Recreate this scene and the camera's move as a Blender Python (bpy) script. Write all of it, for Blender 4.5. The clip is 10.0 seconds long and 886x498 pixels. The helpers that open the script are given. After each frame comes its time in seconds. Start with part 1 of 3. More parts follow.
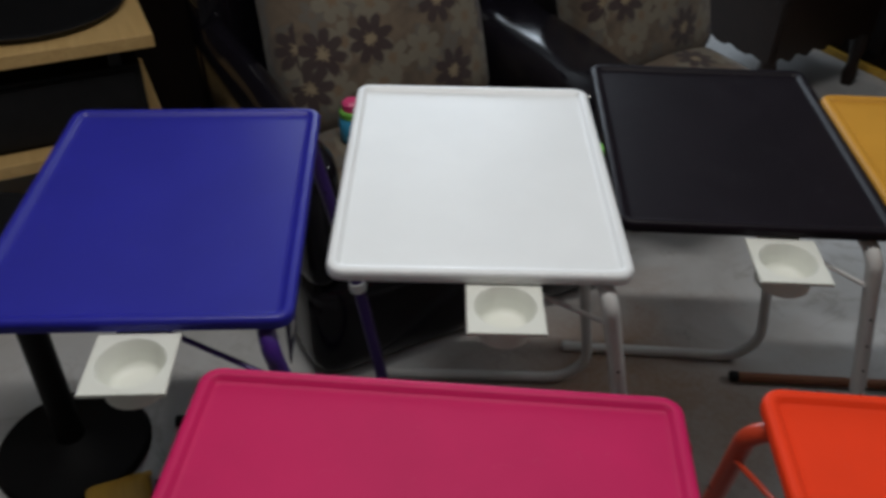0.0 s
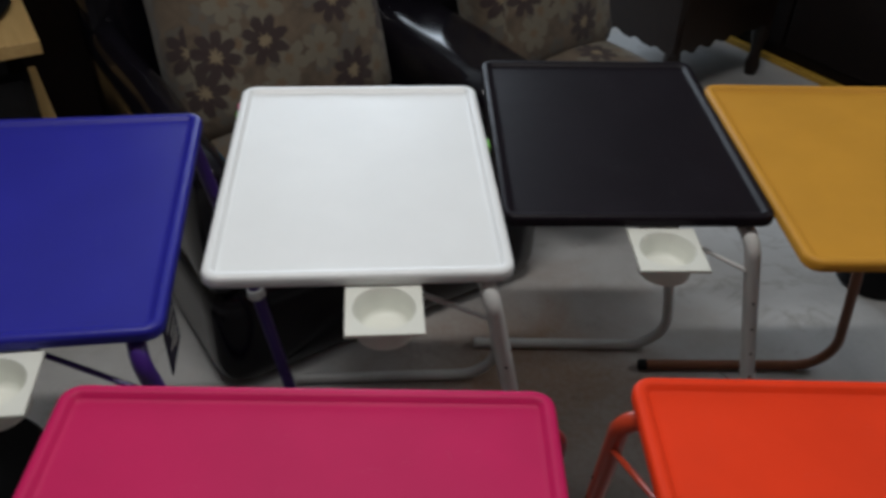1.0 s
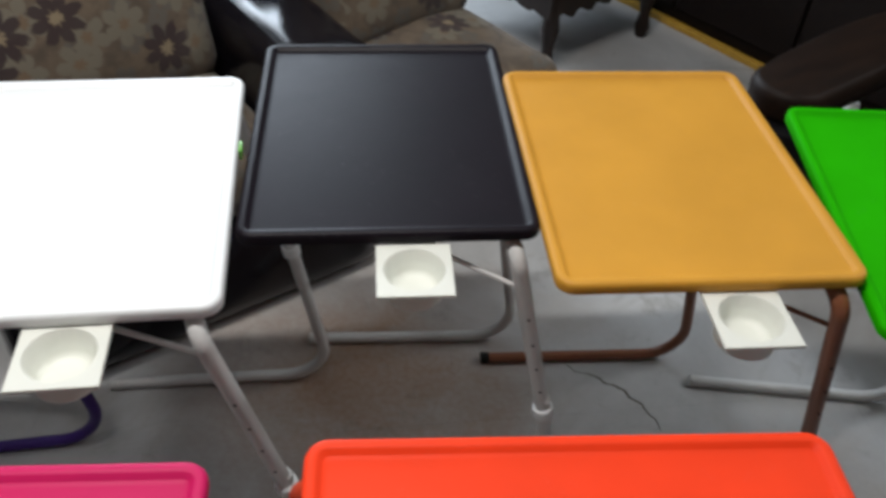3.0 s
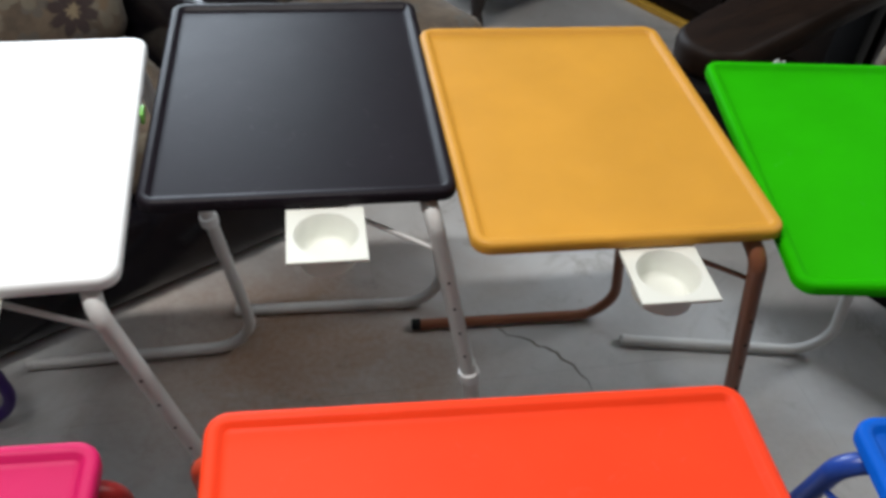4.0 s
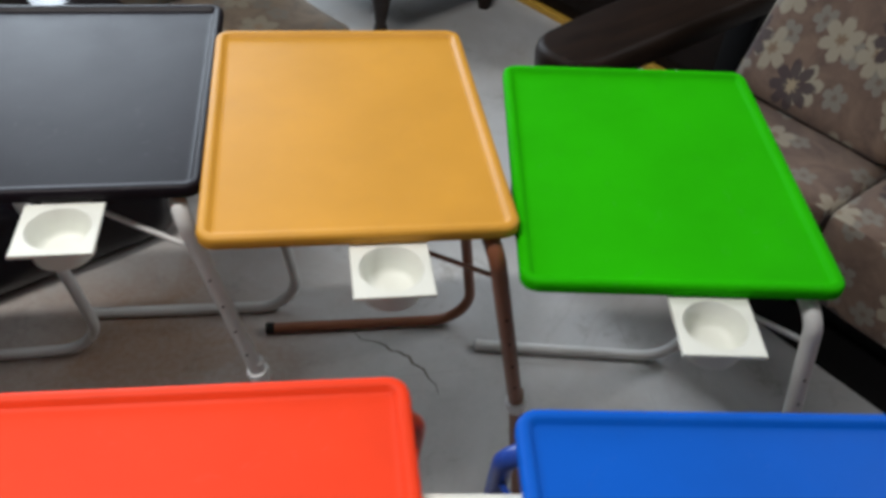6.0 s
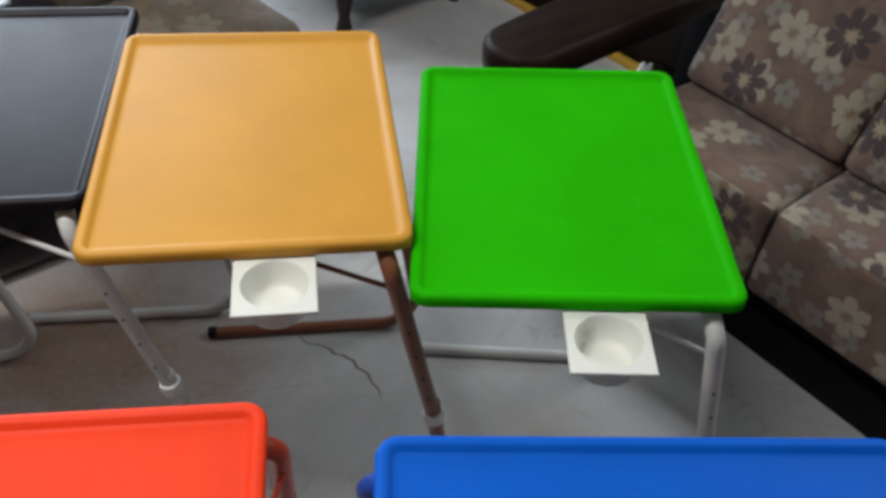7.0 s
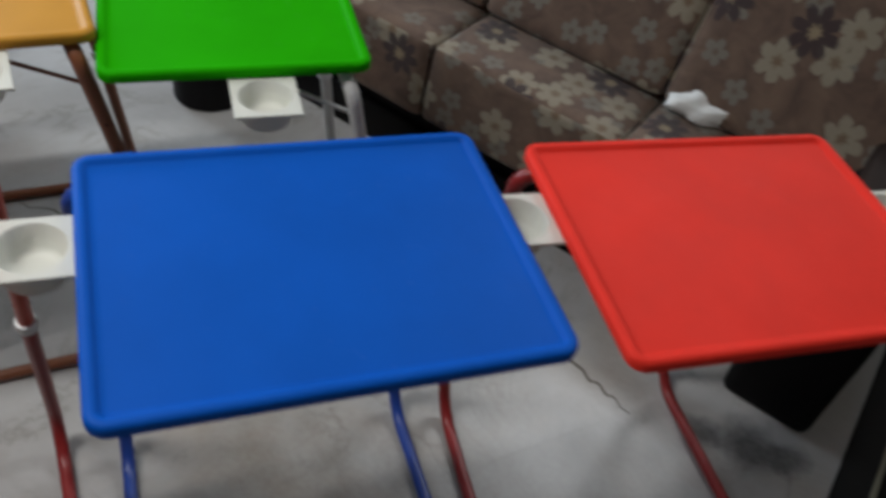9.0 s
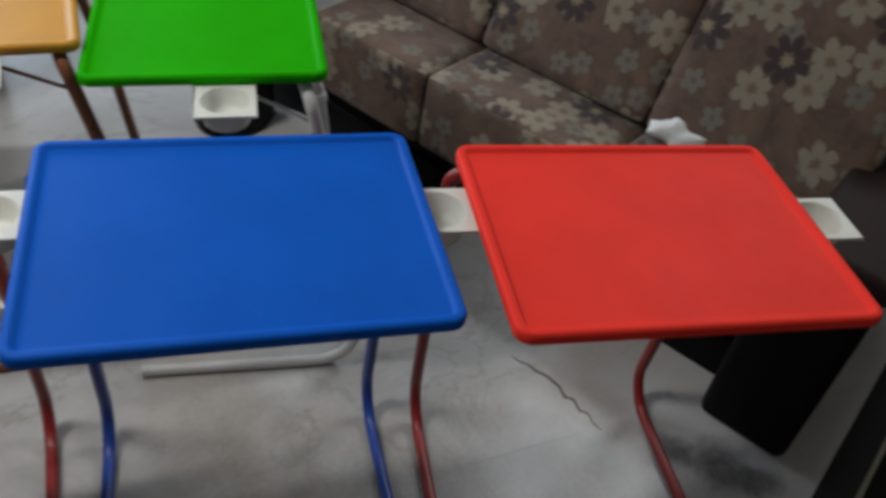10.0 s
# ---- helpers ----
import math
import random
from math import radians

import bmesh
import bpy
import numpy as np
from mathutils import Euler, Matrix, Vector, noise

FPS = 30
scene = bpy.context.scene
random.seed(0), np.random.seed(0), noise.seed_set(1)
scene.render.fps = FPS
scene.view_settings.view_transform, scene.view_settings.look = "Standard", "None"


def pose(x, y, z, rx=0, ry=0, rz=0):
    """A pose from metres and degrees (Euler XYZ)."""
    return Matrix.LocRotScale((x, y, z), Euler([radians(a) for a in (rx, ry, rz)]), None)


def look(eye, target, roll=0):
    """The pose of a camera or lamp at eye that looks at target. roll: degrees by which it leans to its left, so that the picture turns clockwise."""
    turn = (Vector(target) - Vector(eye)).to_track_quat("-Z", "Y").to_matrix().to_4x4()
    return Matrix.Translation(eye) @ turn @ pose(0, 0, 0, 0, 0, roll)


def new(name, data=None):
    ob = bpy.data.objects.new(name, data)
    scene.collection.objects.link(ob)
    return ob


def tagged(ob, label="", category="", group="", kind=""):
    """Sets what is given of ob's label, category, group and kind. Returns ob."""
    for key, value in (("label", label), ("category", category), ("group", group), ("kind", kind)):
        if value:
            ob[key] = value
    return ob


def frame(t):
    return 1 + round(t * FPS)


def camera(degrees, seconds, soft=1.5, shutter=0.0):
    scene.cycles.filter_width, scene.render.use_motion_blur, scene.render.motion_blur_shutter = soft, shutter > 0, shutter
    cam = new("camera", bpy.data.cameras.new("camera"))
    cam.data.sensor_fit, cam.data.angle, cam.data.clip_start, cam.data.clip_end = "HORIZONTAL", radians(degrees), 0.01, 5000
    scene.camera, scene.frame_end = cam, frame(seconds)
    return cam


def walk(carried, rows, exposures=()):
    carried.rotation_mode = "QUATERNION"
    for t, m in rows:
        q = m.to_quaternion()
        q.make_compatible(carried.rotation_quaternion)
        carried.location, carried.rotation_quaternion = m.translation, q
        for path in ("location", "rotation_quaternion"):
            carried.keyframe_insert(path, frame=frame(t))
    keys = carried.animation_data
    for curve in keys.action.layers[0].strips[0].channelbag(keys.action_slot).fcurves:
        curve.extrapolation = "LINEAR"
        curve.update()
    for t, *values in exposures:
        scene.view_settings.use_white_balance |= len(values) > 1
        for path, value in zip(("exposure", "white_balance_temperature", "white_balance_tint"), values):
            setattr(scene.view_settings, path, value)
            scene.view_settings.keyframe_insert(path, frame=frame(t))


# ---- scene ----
cam = camera(55.14, 10.0, soft=3.4, shutter=0.6)
PATH = [
    (0, (0.1494, -0.8509, 1.4836), (0.1739, 0.7295, 0.2582), 1.54),
    (0.5, (0.1933, -0.8477, 1.4851), (0.2954, 0.7226, 0.2508), 1.64),
    (1, (0.2289, -0.8440, 1.4793), (0.3949, 0.7301, 0.2568), 2.33),
    (1.5, (0.2758, -0.8447, 1.4703), (0.4786, 0.7206, 0.2419), 3.08),
    (2, (0.3561, -0.8016, 1.4579), (0.5655, 0.7523, 0.2164), 3.52),
    (2.5, (0.4917, -0.7444, 1.4626), (0.6828, 0.8112, 0.2202), 4.44),
    (3, (0.5441, -0.7191, 1.4863), (0.7968, 0.7706, 0.1760), 3.54),
    (3.2, (0.5658, -0.7158, 1.4887), (0.8272, 0.7560, 0.1599), 3.43),
    (4.3, (0.5956, -0.7068, 1.4528), (0.9892, 0.7023, 0.0892), 5.79),
    (4.5, (0.6078, -0.7134, 1.4592), (0.9522, 0.6990, 0.0857), 4.93),
    (5, (0.6680, -0.7543, 1.4735), (1.0814, 0.6895, 0.1527), 7.15),
    (5.5, (0.7795, -0.8183, 1.4705), (1.2013, 0.5880, 0.1124), 6.40),
    (6, (0.9076, -0.7920, 1.4719), (1.2872, 0.6526, 0.1420), 5.71),
    (6.2, (0.9625, -0.7846, 1.4864), (1.3063, 0.6722, 0.1600), 5.38),
    (7.3, (1.0752, -0.7726, 1.4721), (1.4371, 0.6458, 0.1094), 4.68),
    (7.5, (1.0855, -0.7869, 1.4636), (1.4653, 0.6225, 0.0964), 5.35),
    (8, (1.0870, -0.8382, 1.4523), (1.4704, 0.5230, 0.0381), 3.95),
    (8.5, (1.0481, -1.0052, 1.4628), (1.6215, 0.3078, 0.0674), 5.79),
    (9, (1.0576, -1.1775, 1.5037), (1.9170, -0.0129, 0.1234), 13.59),
    (9.5, (1.1112, -1.2992, 1.4821), (2.0113, -0.0688, 0.1875), 12.63),
    (10, (1.1850, -1.3780, 1.5236), (1.9261, -0.0589, 0.2156), 10.24),
]
EXPOSURES = [(0.0, -0.33), (1.0, -0.32), (1.8, -0.05), (2.5, 0.3), (3.2, 0.6), (4.4, 0.75), (6.0, 0.65), (7.5, 0.55), (8.5, 0.35), (10.0, 0.27)]
walk(cam, [(t, look(eye, target, roll)) for t, eye, target, roll in PATH], EXPOSURES)

# ---- world and lights ----
world = bpy.data.worlds.new("world")
scene.world = world
world.use_nodes = True
wn = world.node_tree
sky = wn.nodes.new("ShaderNodeTexSky")
sky.sky_type = "NISHITA"
sky.sun_disc = False
sky.sun_elevation = radians(35)
sky.sun_rotation = radians(40)
wn.links.new(sky.outputs[0], wn.nodes["Background"].inputs[0])
wn.nodes["Background"].inputs[1].default_value = 0.12


def area_lamp(name, m, sx, sy, watts, colour):
    data = bpy.data.lights.new(name, "AREA")
    data.shape, data.size, data.size_y = "RECTANGLE", sx, sy
    data.energy, data.color = watts, colour
    ob = new(name, data)
    ob.matrix_world = m
    return ob


area_lamp("window_light", look((-0.45, 3.66, 1.65), (0.4, 0.0, 0.7)), 2.4, 1.4, 100, (0.78, 0.89, 1.0))
# Unseen overhead lamp, added to light trays and floor from above.
area_lamp("overhead_light", look((0.12, 0.02, 2.84), (0.12, 0.02, 0.0)), 1.2, 0.08, 33, (1.0, 0.98, 0.95))
area_lamp("sofa_tube_light", pose(3.70, 0.70, 2.84, 0, 0, -30), 1.2, 0.12, 25, (0.96, 0.98, 1.0))


# ---- materials ----
def nodes_of(name):
    mat = bpy.data.materials.new(name)
    mat.use_nodes = True
    nt = mat.node_tree
    return mat, nt, nt.nodes["Principled BSDF"]


def ramp(nt, fac, stops):
    n = nt.nodes.new("ShaderNodeValToRGB")
    el = n.color_ramp.elements
    while len(el) < len(stops):
        el.new(0.5)
    for e, (p, c) in zip(el, stops):
        e.position, e.color = p, (c, c, c, 1) if isinstance(c, (int, float)) else (*c, 1)
    nt.links.new(fac, n.inputs[0])
    return n.outputs[0]


def coords(nt, kind="Object"):
    return nt.nodes.new("ShaderNodeTexCoord").outputs[kind]


def noise_tex(nt, vec, scale, detail=4.0, rough=0.55, dist=0.0):
    n = nt.nodes.new("ShaderNodeTexNoise")
    n.inputs["Scale"].default_value = scale
    n.inputs["Detail"].default_value = detail
    n.inputs["Roughness"].default_value = rough
    n.inputs["Distortion"].default_value = dist
    nt.links.new(vec, n.inputs["Vector"])
    return n.outputs["Fac"]


def mix(nt, fac, a, b, blend="MIX"):
    n = nt.nodes.new("ShaderNodeMix")
    n.data_type, n.blend_type = "RGBA", blend
    for socket, v in ((n.inputs[0], fac), (n.inputs[6], a), (n.inputs[7], b)):
        if isinstance(v, (int, float)):
            socket.default_value = v
        elif isinstance(v, tuple):
            socket.default_value = (*v, 1)
        else:
            nt.links.new(v, socket)
    return n.outputs[2]


def calc(nt, op, a, b=None):
    n = nt.nodes.new("ShaderNodeMath")
    n.operation = op
    for i, v in enumerate((a, b)):
        if v is None:
            continue
        if isinstance(v, (int, float)):
            n.inputs[i].default_value = v
        else:
            nt.links.new(v, n.inputs[i])
    return n.outputs[0]


def bump(nt, bsdf, height, strength, distance):
    n = nt.nodes.new("ShaderNodeBump")
    n.inputs["Strength"].default_value = strength
    n.inputs["Distance"].default_value = distance
    nt.links.new(height, n.inputs["Height"])
    nt.links.new(n.outputs[0], bsdf.inputs["Normal"])


def plastic(name, colour, rough=0.38, wear_shade=0.12, gloss=0.5):
    """Moulded plastic: fine leather grain, faint scuffs and dust."""
    mat, nt, b = nodes_of(name)
    v = coords(nt)
    dark = tuple(c * (1 - wear_shade) for c in colour)
    pale = tuple(c + (0.75 - c) * 0.05 * (1 if c < 0.75 else 0) for c in colour)
    big = ramp(nt, noise_tex(nt, v, 6, 5), [(0.35, 0.0), (0.7, 1.0)])
    col = mix(nt, big, dark, colour)
    scuff = ramp(nt, noise_tex(nt, v, 45, 6, 0.7, 1.5), [(0.62, 0.0), (0.72, 0.5)])
    col = mix(nt, scuff, col, pale)
    nt.links.new(col, b.inputs["Base Color"])
    r = calc(nt, "ADD", calc(nt, "MULTIPLY", noise_tex(nt, v, 14, 4), 0.16), rough - 0.08)
    nt.links.new(r, b.inputs["Roughness"])
    b.inputs["Specular IOR Level"].default_value = gloss
    bump(nt, b, noise_tex(nt, v, 900, 2), 0.12, 0.0006)
    return mat


def painted_metal(name, colour, rough=0.35):
    """Powder-coated tube with small chips."""
    mat, nt, b = nodes_of(name)
    v = coords(nt)
    spots = ramp(nt, noise_tex(nt, v, 60, 5, 0.7), [(0.66, 0.0), (0.74, 0.55)])
    col = mix(nt, ramp(nt, noise_tex(nt, v, 9, 4), [(0.3, 0.0), (0.75, 1.0)]), tuple(c * 0.82 for c in colour), colour)
    col = mix(nt, spots, col, tuple(c * 0.5 for c in colour))
    nt.links.new(col, b.inputs["Base Color"])
    b.inputs["Roughness"].default_value = rough
    bump(nt, b, noise_tex(nt, v, 300, 3), 0.1, 0.0005)
    return mat


def wood(name, light, dark, rough=0.35, scale=1.0, along=(14, 1.2, 14), gloss=0.5):
    mat, nt, b = nodes_of(name)
    m = nt.nodes.new("ShaderNodeMapping")
    m.inputs["Scale"].default_value = along
    nt.links.new(coords(nt), m.inputs["Vector"])
    g = noise_tex(nt, m.outputs[0], 3.0 * scale, 7, 0.65, 1.2)
    nt.links.new(mix(nt, ramp(nt, g, [(0.3, 0.0), (0.7, 1.0)]), dark, light), b.inputs["Base Color"])
    nt.links.new(calc(nt, "ADD", calc(nt, "MULTIPLY", g, 0.2), rough - 0.1), b.inputs["Roughness"])
    b.inputs["Specular IOR Level"].default_value = gloss
    bump(nt, b, g, 0.15, 0.001)
    return mat


def marble_floor():
    """Polished grey stone slabs laid as one cloudy surface, with brown stains and thin dark veins."""
    mat, nt, b = nodes_of("floor_stone")
    v = nt.nodes.new("ShaderNodeNewGeometry").outputs["Position"]
    cloud = noise_tex(nt, v, 2.0, 6, 0.6, 0.6)
    col = mix(nt, ramp(nt, cloud, [(0.32, 0.0), (0.68, 1.0)]), (0.37, 0.365, 0.36), (0.55, 0.555, 0.56))
    # a broad rusty stain between the two rows of tables, with a ragged outline
    off = nt.nodes.new("ShaderNodeVectorMath")
    off.operation = "DISTANCE"
    off.inputs[1].default_value = (0.60, 0.50, 0.0)
    nt.links.new(v, off.inputs[0])
    edge = calc(nt, "ADD", off.outputs["Value"], calc(nt, "MULTIPLY", calc(nt, "SUBTRACT", noise_tex(nt, v, 3.5, 6, 0.65, 0.8), 0.5), 0.6))
    rust = ramp(nt, edge, [(0.10, 0.92), (0.50, 0.0)])
    col = mix(nt, rust, col, (0.27, 0.155, 0.090))
    # shade on the near floor, painted in as a ragged grey-brown patch
    near = nt.nodes.new("ShaderNodeVectorMath")
    near.operation = "DISTANCE"
    near.inputs[1].default_value = (1.40, -1.00, 0.0)
    nt.links.new(v, near.inputs[0])
    wear_shade = calc(nt, "ADD", near.outputs["Value"], calc(nt, "MULTIPLY", calc(nt, "SUBTRACT", noise_tex(nt, v, 2.8, 6, 0.65, 0.8), 0.5), 1.1))
    col = mix(nt, ramp(nt, wear_shade, [(0.40, 0.95), (1.15, 0.0)]), col, (0.205, 0.197, 0.182))
    brown = ramp(nt, noise_tex(nt, v, 1.1, 5, 0.6, 1.0), [(0.52, 0.0), (0.70, 0.45)])
    col = mix(nt, brown, col, (0.34, 0.265, 0.20))
    wv = noise_tex(nt, v, 2.2, 7, 0.6, 1.6)
    vein = ramp(nt, calc(nt, "ABSOLUTE", calc(nt, "SUBTRACT", wv, 0.5)), [(0.0, 0.40), (0.010, 0.2), (0.03, 0.0)])
    some = ramp(nt, noise_tex(nt, v, 1.7, 3), [(0.48, 0.0), (0.60, 1.0)])
    col = mix(nt, calc(nt, "MULTIPLY", vein, some), col, (0.15, 0.13, 0.10))
    spots = ramp(nt, noise_tex(nt, v, 9, 5, 0.7, 0.6), [(0.60, 0.0), (0.72, 0.5)])
    col = mix(nt, spots, col, (0.22, 0.20, 0.18))
    # oily blotches beside the mat
    for spot, reach in (((2.385, -0.685, 0.0), 0.085), ((2.445, -0.735, 0.0), 0.06), ((2.30, -0.60, 0.0), 0.05)):
        far = nt.nodes.new("ShaderNodeVectorMath")
        far.operation = "DISTANCE"
        far.inputs[1].default_value = spot
        nt.links.new(v, far.inputs[0])
        rim = calc(nt, "ADD", far.outputs["Value"], calc(nt, "MULTIPLY", calc(nt, "SUBTRACT", noise_tex(nt, v, 14, 4), 0.5), 0.10))
        col = mix(nt, ramp(nt, rim, [(reach * 0.4, 0.75), (reach, 0.0)]), col, (0.07, 0.07, 0.075))
    grain = ramp(nt, noise_tex(nt, v, 70, 4, 0.7), [(0.35, 0.0), (0.65, 1.0)])
    col = mix(nt, calc(nt, "MULTIPLY", grain, 0.2), col, (0.56, 0.55, 0.53))
    info = nt.nodes.new("ShaderNodeObjectInfo")
    tone = ramp(nt, info.outputs["Random"], [(0.0, 0.95), (1.0, 1.0)])
    col = mix(nt, 1.0, col, tone, "MULTIPLY")
    nt.links.new(col, b.inputs["Base Color"])
    nt.links.new(calc(nt, "ADD", calc(nt, "MULTIPLY", cloud, 0.25), 0.20), b.inputs["Roughness"])
    bump(nt, b, noise_tex(nt, v, 40, 4), 0.05, 0.001)
    return mat


def floral(name, tone=1.0, ground=(0.078, 0.042, 0.028), ground2=(0.150, 0.092, 0.060)):
    """Woven upholstery with cream, grey and dark maroon five-to-eight-petal flowers."""
    mat, nt, b = nodes_of(name)
    uv = coords(nt, "UV")
    weave = noise_tex(nt, uv, 420, 2)
    cloud = noise_tex(nt, uv, 14, 5, 0.65, 0.8)
    col = mix(nt, ramp(nt, cloud, [(0.35, 0.0), (0.65, 1.0)]), ground, ground2)
    layers = (
        # cell size, radius, petals, petal colour, heart colour, share of cells, offset
        (0.085, 0.38, 2.5, (0.185, 0.165, 0.135), (0.12, 0.085, 0.06), 0.62, 0.31),
        (0.120, 0.44, 3.0, (0.30, 0.26, 0.19), (0.16, 0.105, 0.06), 0.60, 0.0),
        (0.170, 0.36, 4.0, (0.026, 0.010, 0.012), (0.26, 0.20, 0.12), 0.50, 0.77),
    )
    for size, radius, petals, pc, hc, share, off in layers:
        pc = tuple(c * (tone if c > 0.05 else 1.0) for c in pc)
        mp = nt.nodes.new("ShaderNodeMapping")
        mp.inputs["Scale"].default_value = (1 / size, 1 / size, 1)
        mp.inputs["Location"].default_value = (off, off * 1.7, 0)
        nt.links.new(uv, mp.inputs["Vector"])
        vo = nt.nodes.new("ShaderNodeTexVoronoi")
        vo.voronoi_dimensions = "2D"
        vo.inputs["Scale"].default_value = 1.0
        vo.inputs["Randomness"].default_value = 0.7
        nt.links.new(mp.outputs[0], vo.inputs["Vector"])
        sub = nt.nodes.new("ShaderNodeVectorMath")
        sub.operation = "SUBTRACT"
        nt.links.new(mp.outputs[0], sub.inputs[0])
        nt.links.new(vo.outputs["Position"], sub.inputs[1])
        xyz = nt.nodes.new("ShaderNodeSeparateXYZ")
        nt.links.new(sub.outputs[0], xyz.inputs[0])
        rnd = nt.nodes.new("ShaderNodeSeparateColor")
        nt.links.new(vo.outputs["Color"], rnd.inputs[0])
        ang = calc(nt, "ARCTAN2", xyz.outputs[1], xyz.outputs[0])
        ang = calc(nt, "ADD", calc(nt, "MULTIPLY", ang, petals), calc(nt, "MULTIPLY", rnd.outputs[1], 6.28))
        lobe = calc(nt, "ABSOLUTE", calc(nt, "COSINE", ang))
        edge = calc(nt, "MULTIPLY", calc(nt, "ADD", calc(nt, "MULTIPLY", calc(nt, "POWER", lobe, 0.6), 0.55), 0.45), radius)
        wob = calc(nt, "MULTIPLY", calc(nt, "SUBTRACT", noise_tex(nt, uv, 70, 3), 0.5), 0.14)
        rel = calc(nt, "DIVIDE", calc(nt, "ADD", vo.outputs["Distance"], wob), edge)
        mask = ramp(nt, rel, [(0.86, 1.0), (1.0, 0.0)])
        pick = calc(nt, "LESS_THAN", rnd.outputs[0], share)
        mask = calc(nt, "MULTIPLY", mask, pick)
        inner = ramp(nt, rel, [(0.18, 1.0), (0.34, 0.0)])
        petal = mix(nt, calc(nt, "MULTIPLY", cloud, 0.5), pc, tuple(c * 0.55 for c in pc))
        flower = mix(nt, inner, petal, hc)
        col = mix(nt, calc(nt, "MULTIPLY", mask, 0.92), col, flower)
    col = mix(nt, calc(nt, "MULTIPLY", weave, 0.35), col, (0.05, 0.04, 0.035))
    nt.links.new(col, b.inputs["Base Color"])
    b.inputs["Roughness"].default_value = 0.85
    b.inputs["Sheen Weight"].default_value = 0.15
    bump(nt, b, weave, 0.35, 0.0012)
    return mat


def plain(name, colour, rough=0.6, var=0.25, scale=8.0, metal=0.0, gloss=0.5):
    mat, nt, b = nodes_of(name)
    v = coords(nt)
    f = noise_tex(nt, v, scale, 6, 0.6, 0.4)
    nt.links.new(mix(nt, ramp(nt, f, [(0.3, 0.0), (0.7, 1.0)]), tuple(c * (1 - var) for c in colour), colour), b.inputs["Base Color"])
    b.inputs["Roughness"].default_value = rough
    b.inputs["Metallic"].default_value = metal
    b.inputs["Specular IOR Level"].default_value = gloss
    bump(nt, b, noise_tex(nt, v, scale * 30, 3), 0.1, 0.001)
    return mat


M_WHITE = plastic("white_plastic", (0.79, 0.81, 0.82), 0.40, 0.05)
M_BLACK = plastic("black_plastic", (0.0085, 0.006, 0.0095), 0.42, 0.2, gloss=0.13)
M_YELLOW = plastic("mango_plastic", (0.58, 0.28, 0.032), 0.50, gloss=0.25)
M_GREEN = plastic("green_plastic", (0.017, 0.39, 0.0005), 0.6, gloss=0.03)
M_PURPLE = plastic("violet_blue_plastic", (0.020, 0.020, 0.30), 0.36, gloss=0.3)
M_MAGENTA = plastic("magenta_plastic", (0.56, 0.010, 0.105), 0.50, gloss=0.2)
M_ORANGE = plastic("orange_red_plastic", (0.86, 0.050, 0.011), 0.50, gloss=0.14)
M_BLUE = plastic("blue_plastic", (0.0015, 0.10, 0.54), 0.52, gloss=0.10)
M_RED = plastic("red_plastic", (0.92, 0.044, 0.029), 0.52, gloss=0.08)
M_CREAM = plastic("ivory_plastic", (0.71, 0.72, 0.66), 0.45, 0.05)
L_WHITE = painted_metal("white_tube", (0.70, 0.70, 0.69))
L_BROWN = painted_metal("copper_brown_tube", (0.24, 0.085, 0.04))
L_PURPLE = painted_metal("purple_tube", (0.055, 0.018, 0.20))
L_MAROON = painted_metal("maroon_tube", (0.28, 0.018, 0.018))
L_ORANGE = painted_metal("orange_tube", (0.55, 0.055, 0.02))
L_BLUE = painted_metal("blue_tube", (0.015, 0.06, 0.34))
M_STONE = marble_floor()
M_GROUT = plain("floor_joint", (0.46, 0.445, 0.425), 0.8)
M_CRACK = plain("crack_dirt", (0.16, 0.14, 0.115), 0.9)
M_FLORAL = floral("floral_upholstery")
M_FLORAL_B = floral("floral_upholstery_tan", 0.62, (0.075, 0.054, 0.036), (0.15, 0.108, 0.070))
M_DARKWOOD = wood("dark_polished_wood", (0.022, 0.011, 0.007), (0.008, 0.005, 0.004), 0.40, gloss=0.3)
M_ARMWOOD = wood("dull_brown_wood", (0.022, 0.011, 0.008), (0.009, 0.005, 0.004), 0.65, gloss=0.2)
M_RAILWOOD = wood("dark_arm_wood", (0.015, 0.0065, 0.003), (0.006, 0.003, 0.002), 0.55, gloss=0.15)
M_BLACKWOOD = wood("black_stained_wood", (0.011, 0.006, 0.004), (0.005, 0.003, 0.003), 0.55, gloss=0.15)
M_REDWOOD = wood("reddish_brown_wood", (0.13, 0.055, 0.028), (0.05, 0.02, 0.012), 0.38)
M_PLY = wood("pale_plywood", (0.60, 0.40, 0.17), (0.46, 0.29, 0.11), 0.5)
M_YWOOD = wood("yellow_painted_wood", (0.56, 0.33, 0.04), (0.42, 0.23, 0.03), 0.5)
M_LEATHER = plain("black_leatherette", (0.007, 0.006, 0.009), 0.13, 0.3, 12, gloss=0.35)
M_WALL = plain("dull_wall_paint", (0.24, 0.22, 0.19), 0.8, 0.15, 2.0)
M_CEIL = plain("ceiling_paint", (0.66, 0.66, 0.64), 0.85, 0.06, 2.0)
M_CLOTH = plain("white_tissue", (0.76, 0.77, 0.76), 0.8, 0.08, 20)
M_RUBBER = plain("black_rubber", (0.012, 0.012, 0.012), 0.7, gloss=0.2)
M_PINK = plastic("pink_plastic", (0.70, 0.06, 0.20))
M_TEAL = plastic("sky_blue_plastic", (0.06, 0.36, 0.62))
M_LIME = plastic("leaf_green_plastic", (0.15, 0.42, 0.06))
M_PAPER = plain("paper", (0.66, 0.66, 0.62), 0.8, 0.05, 30)
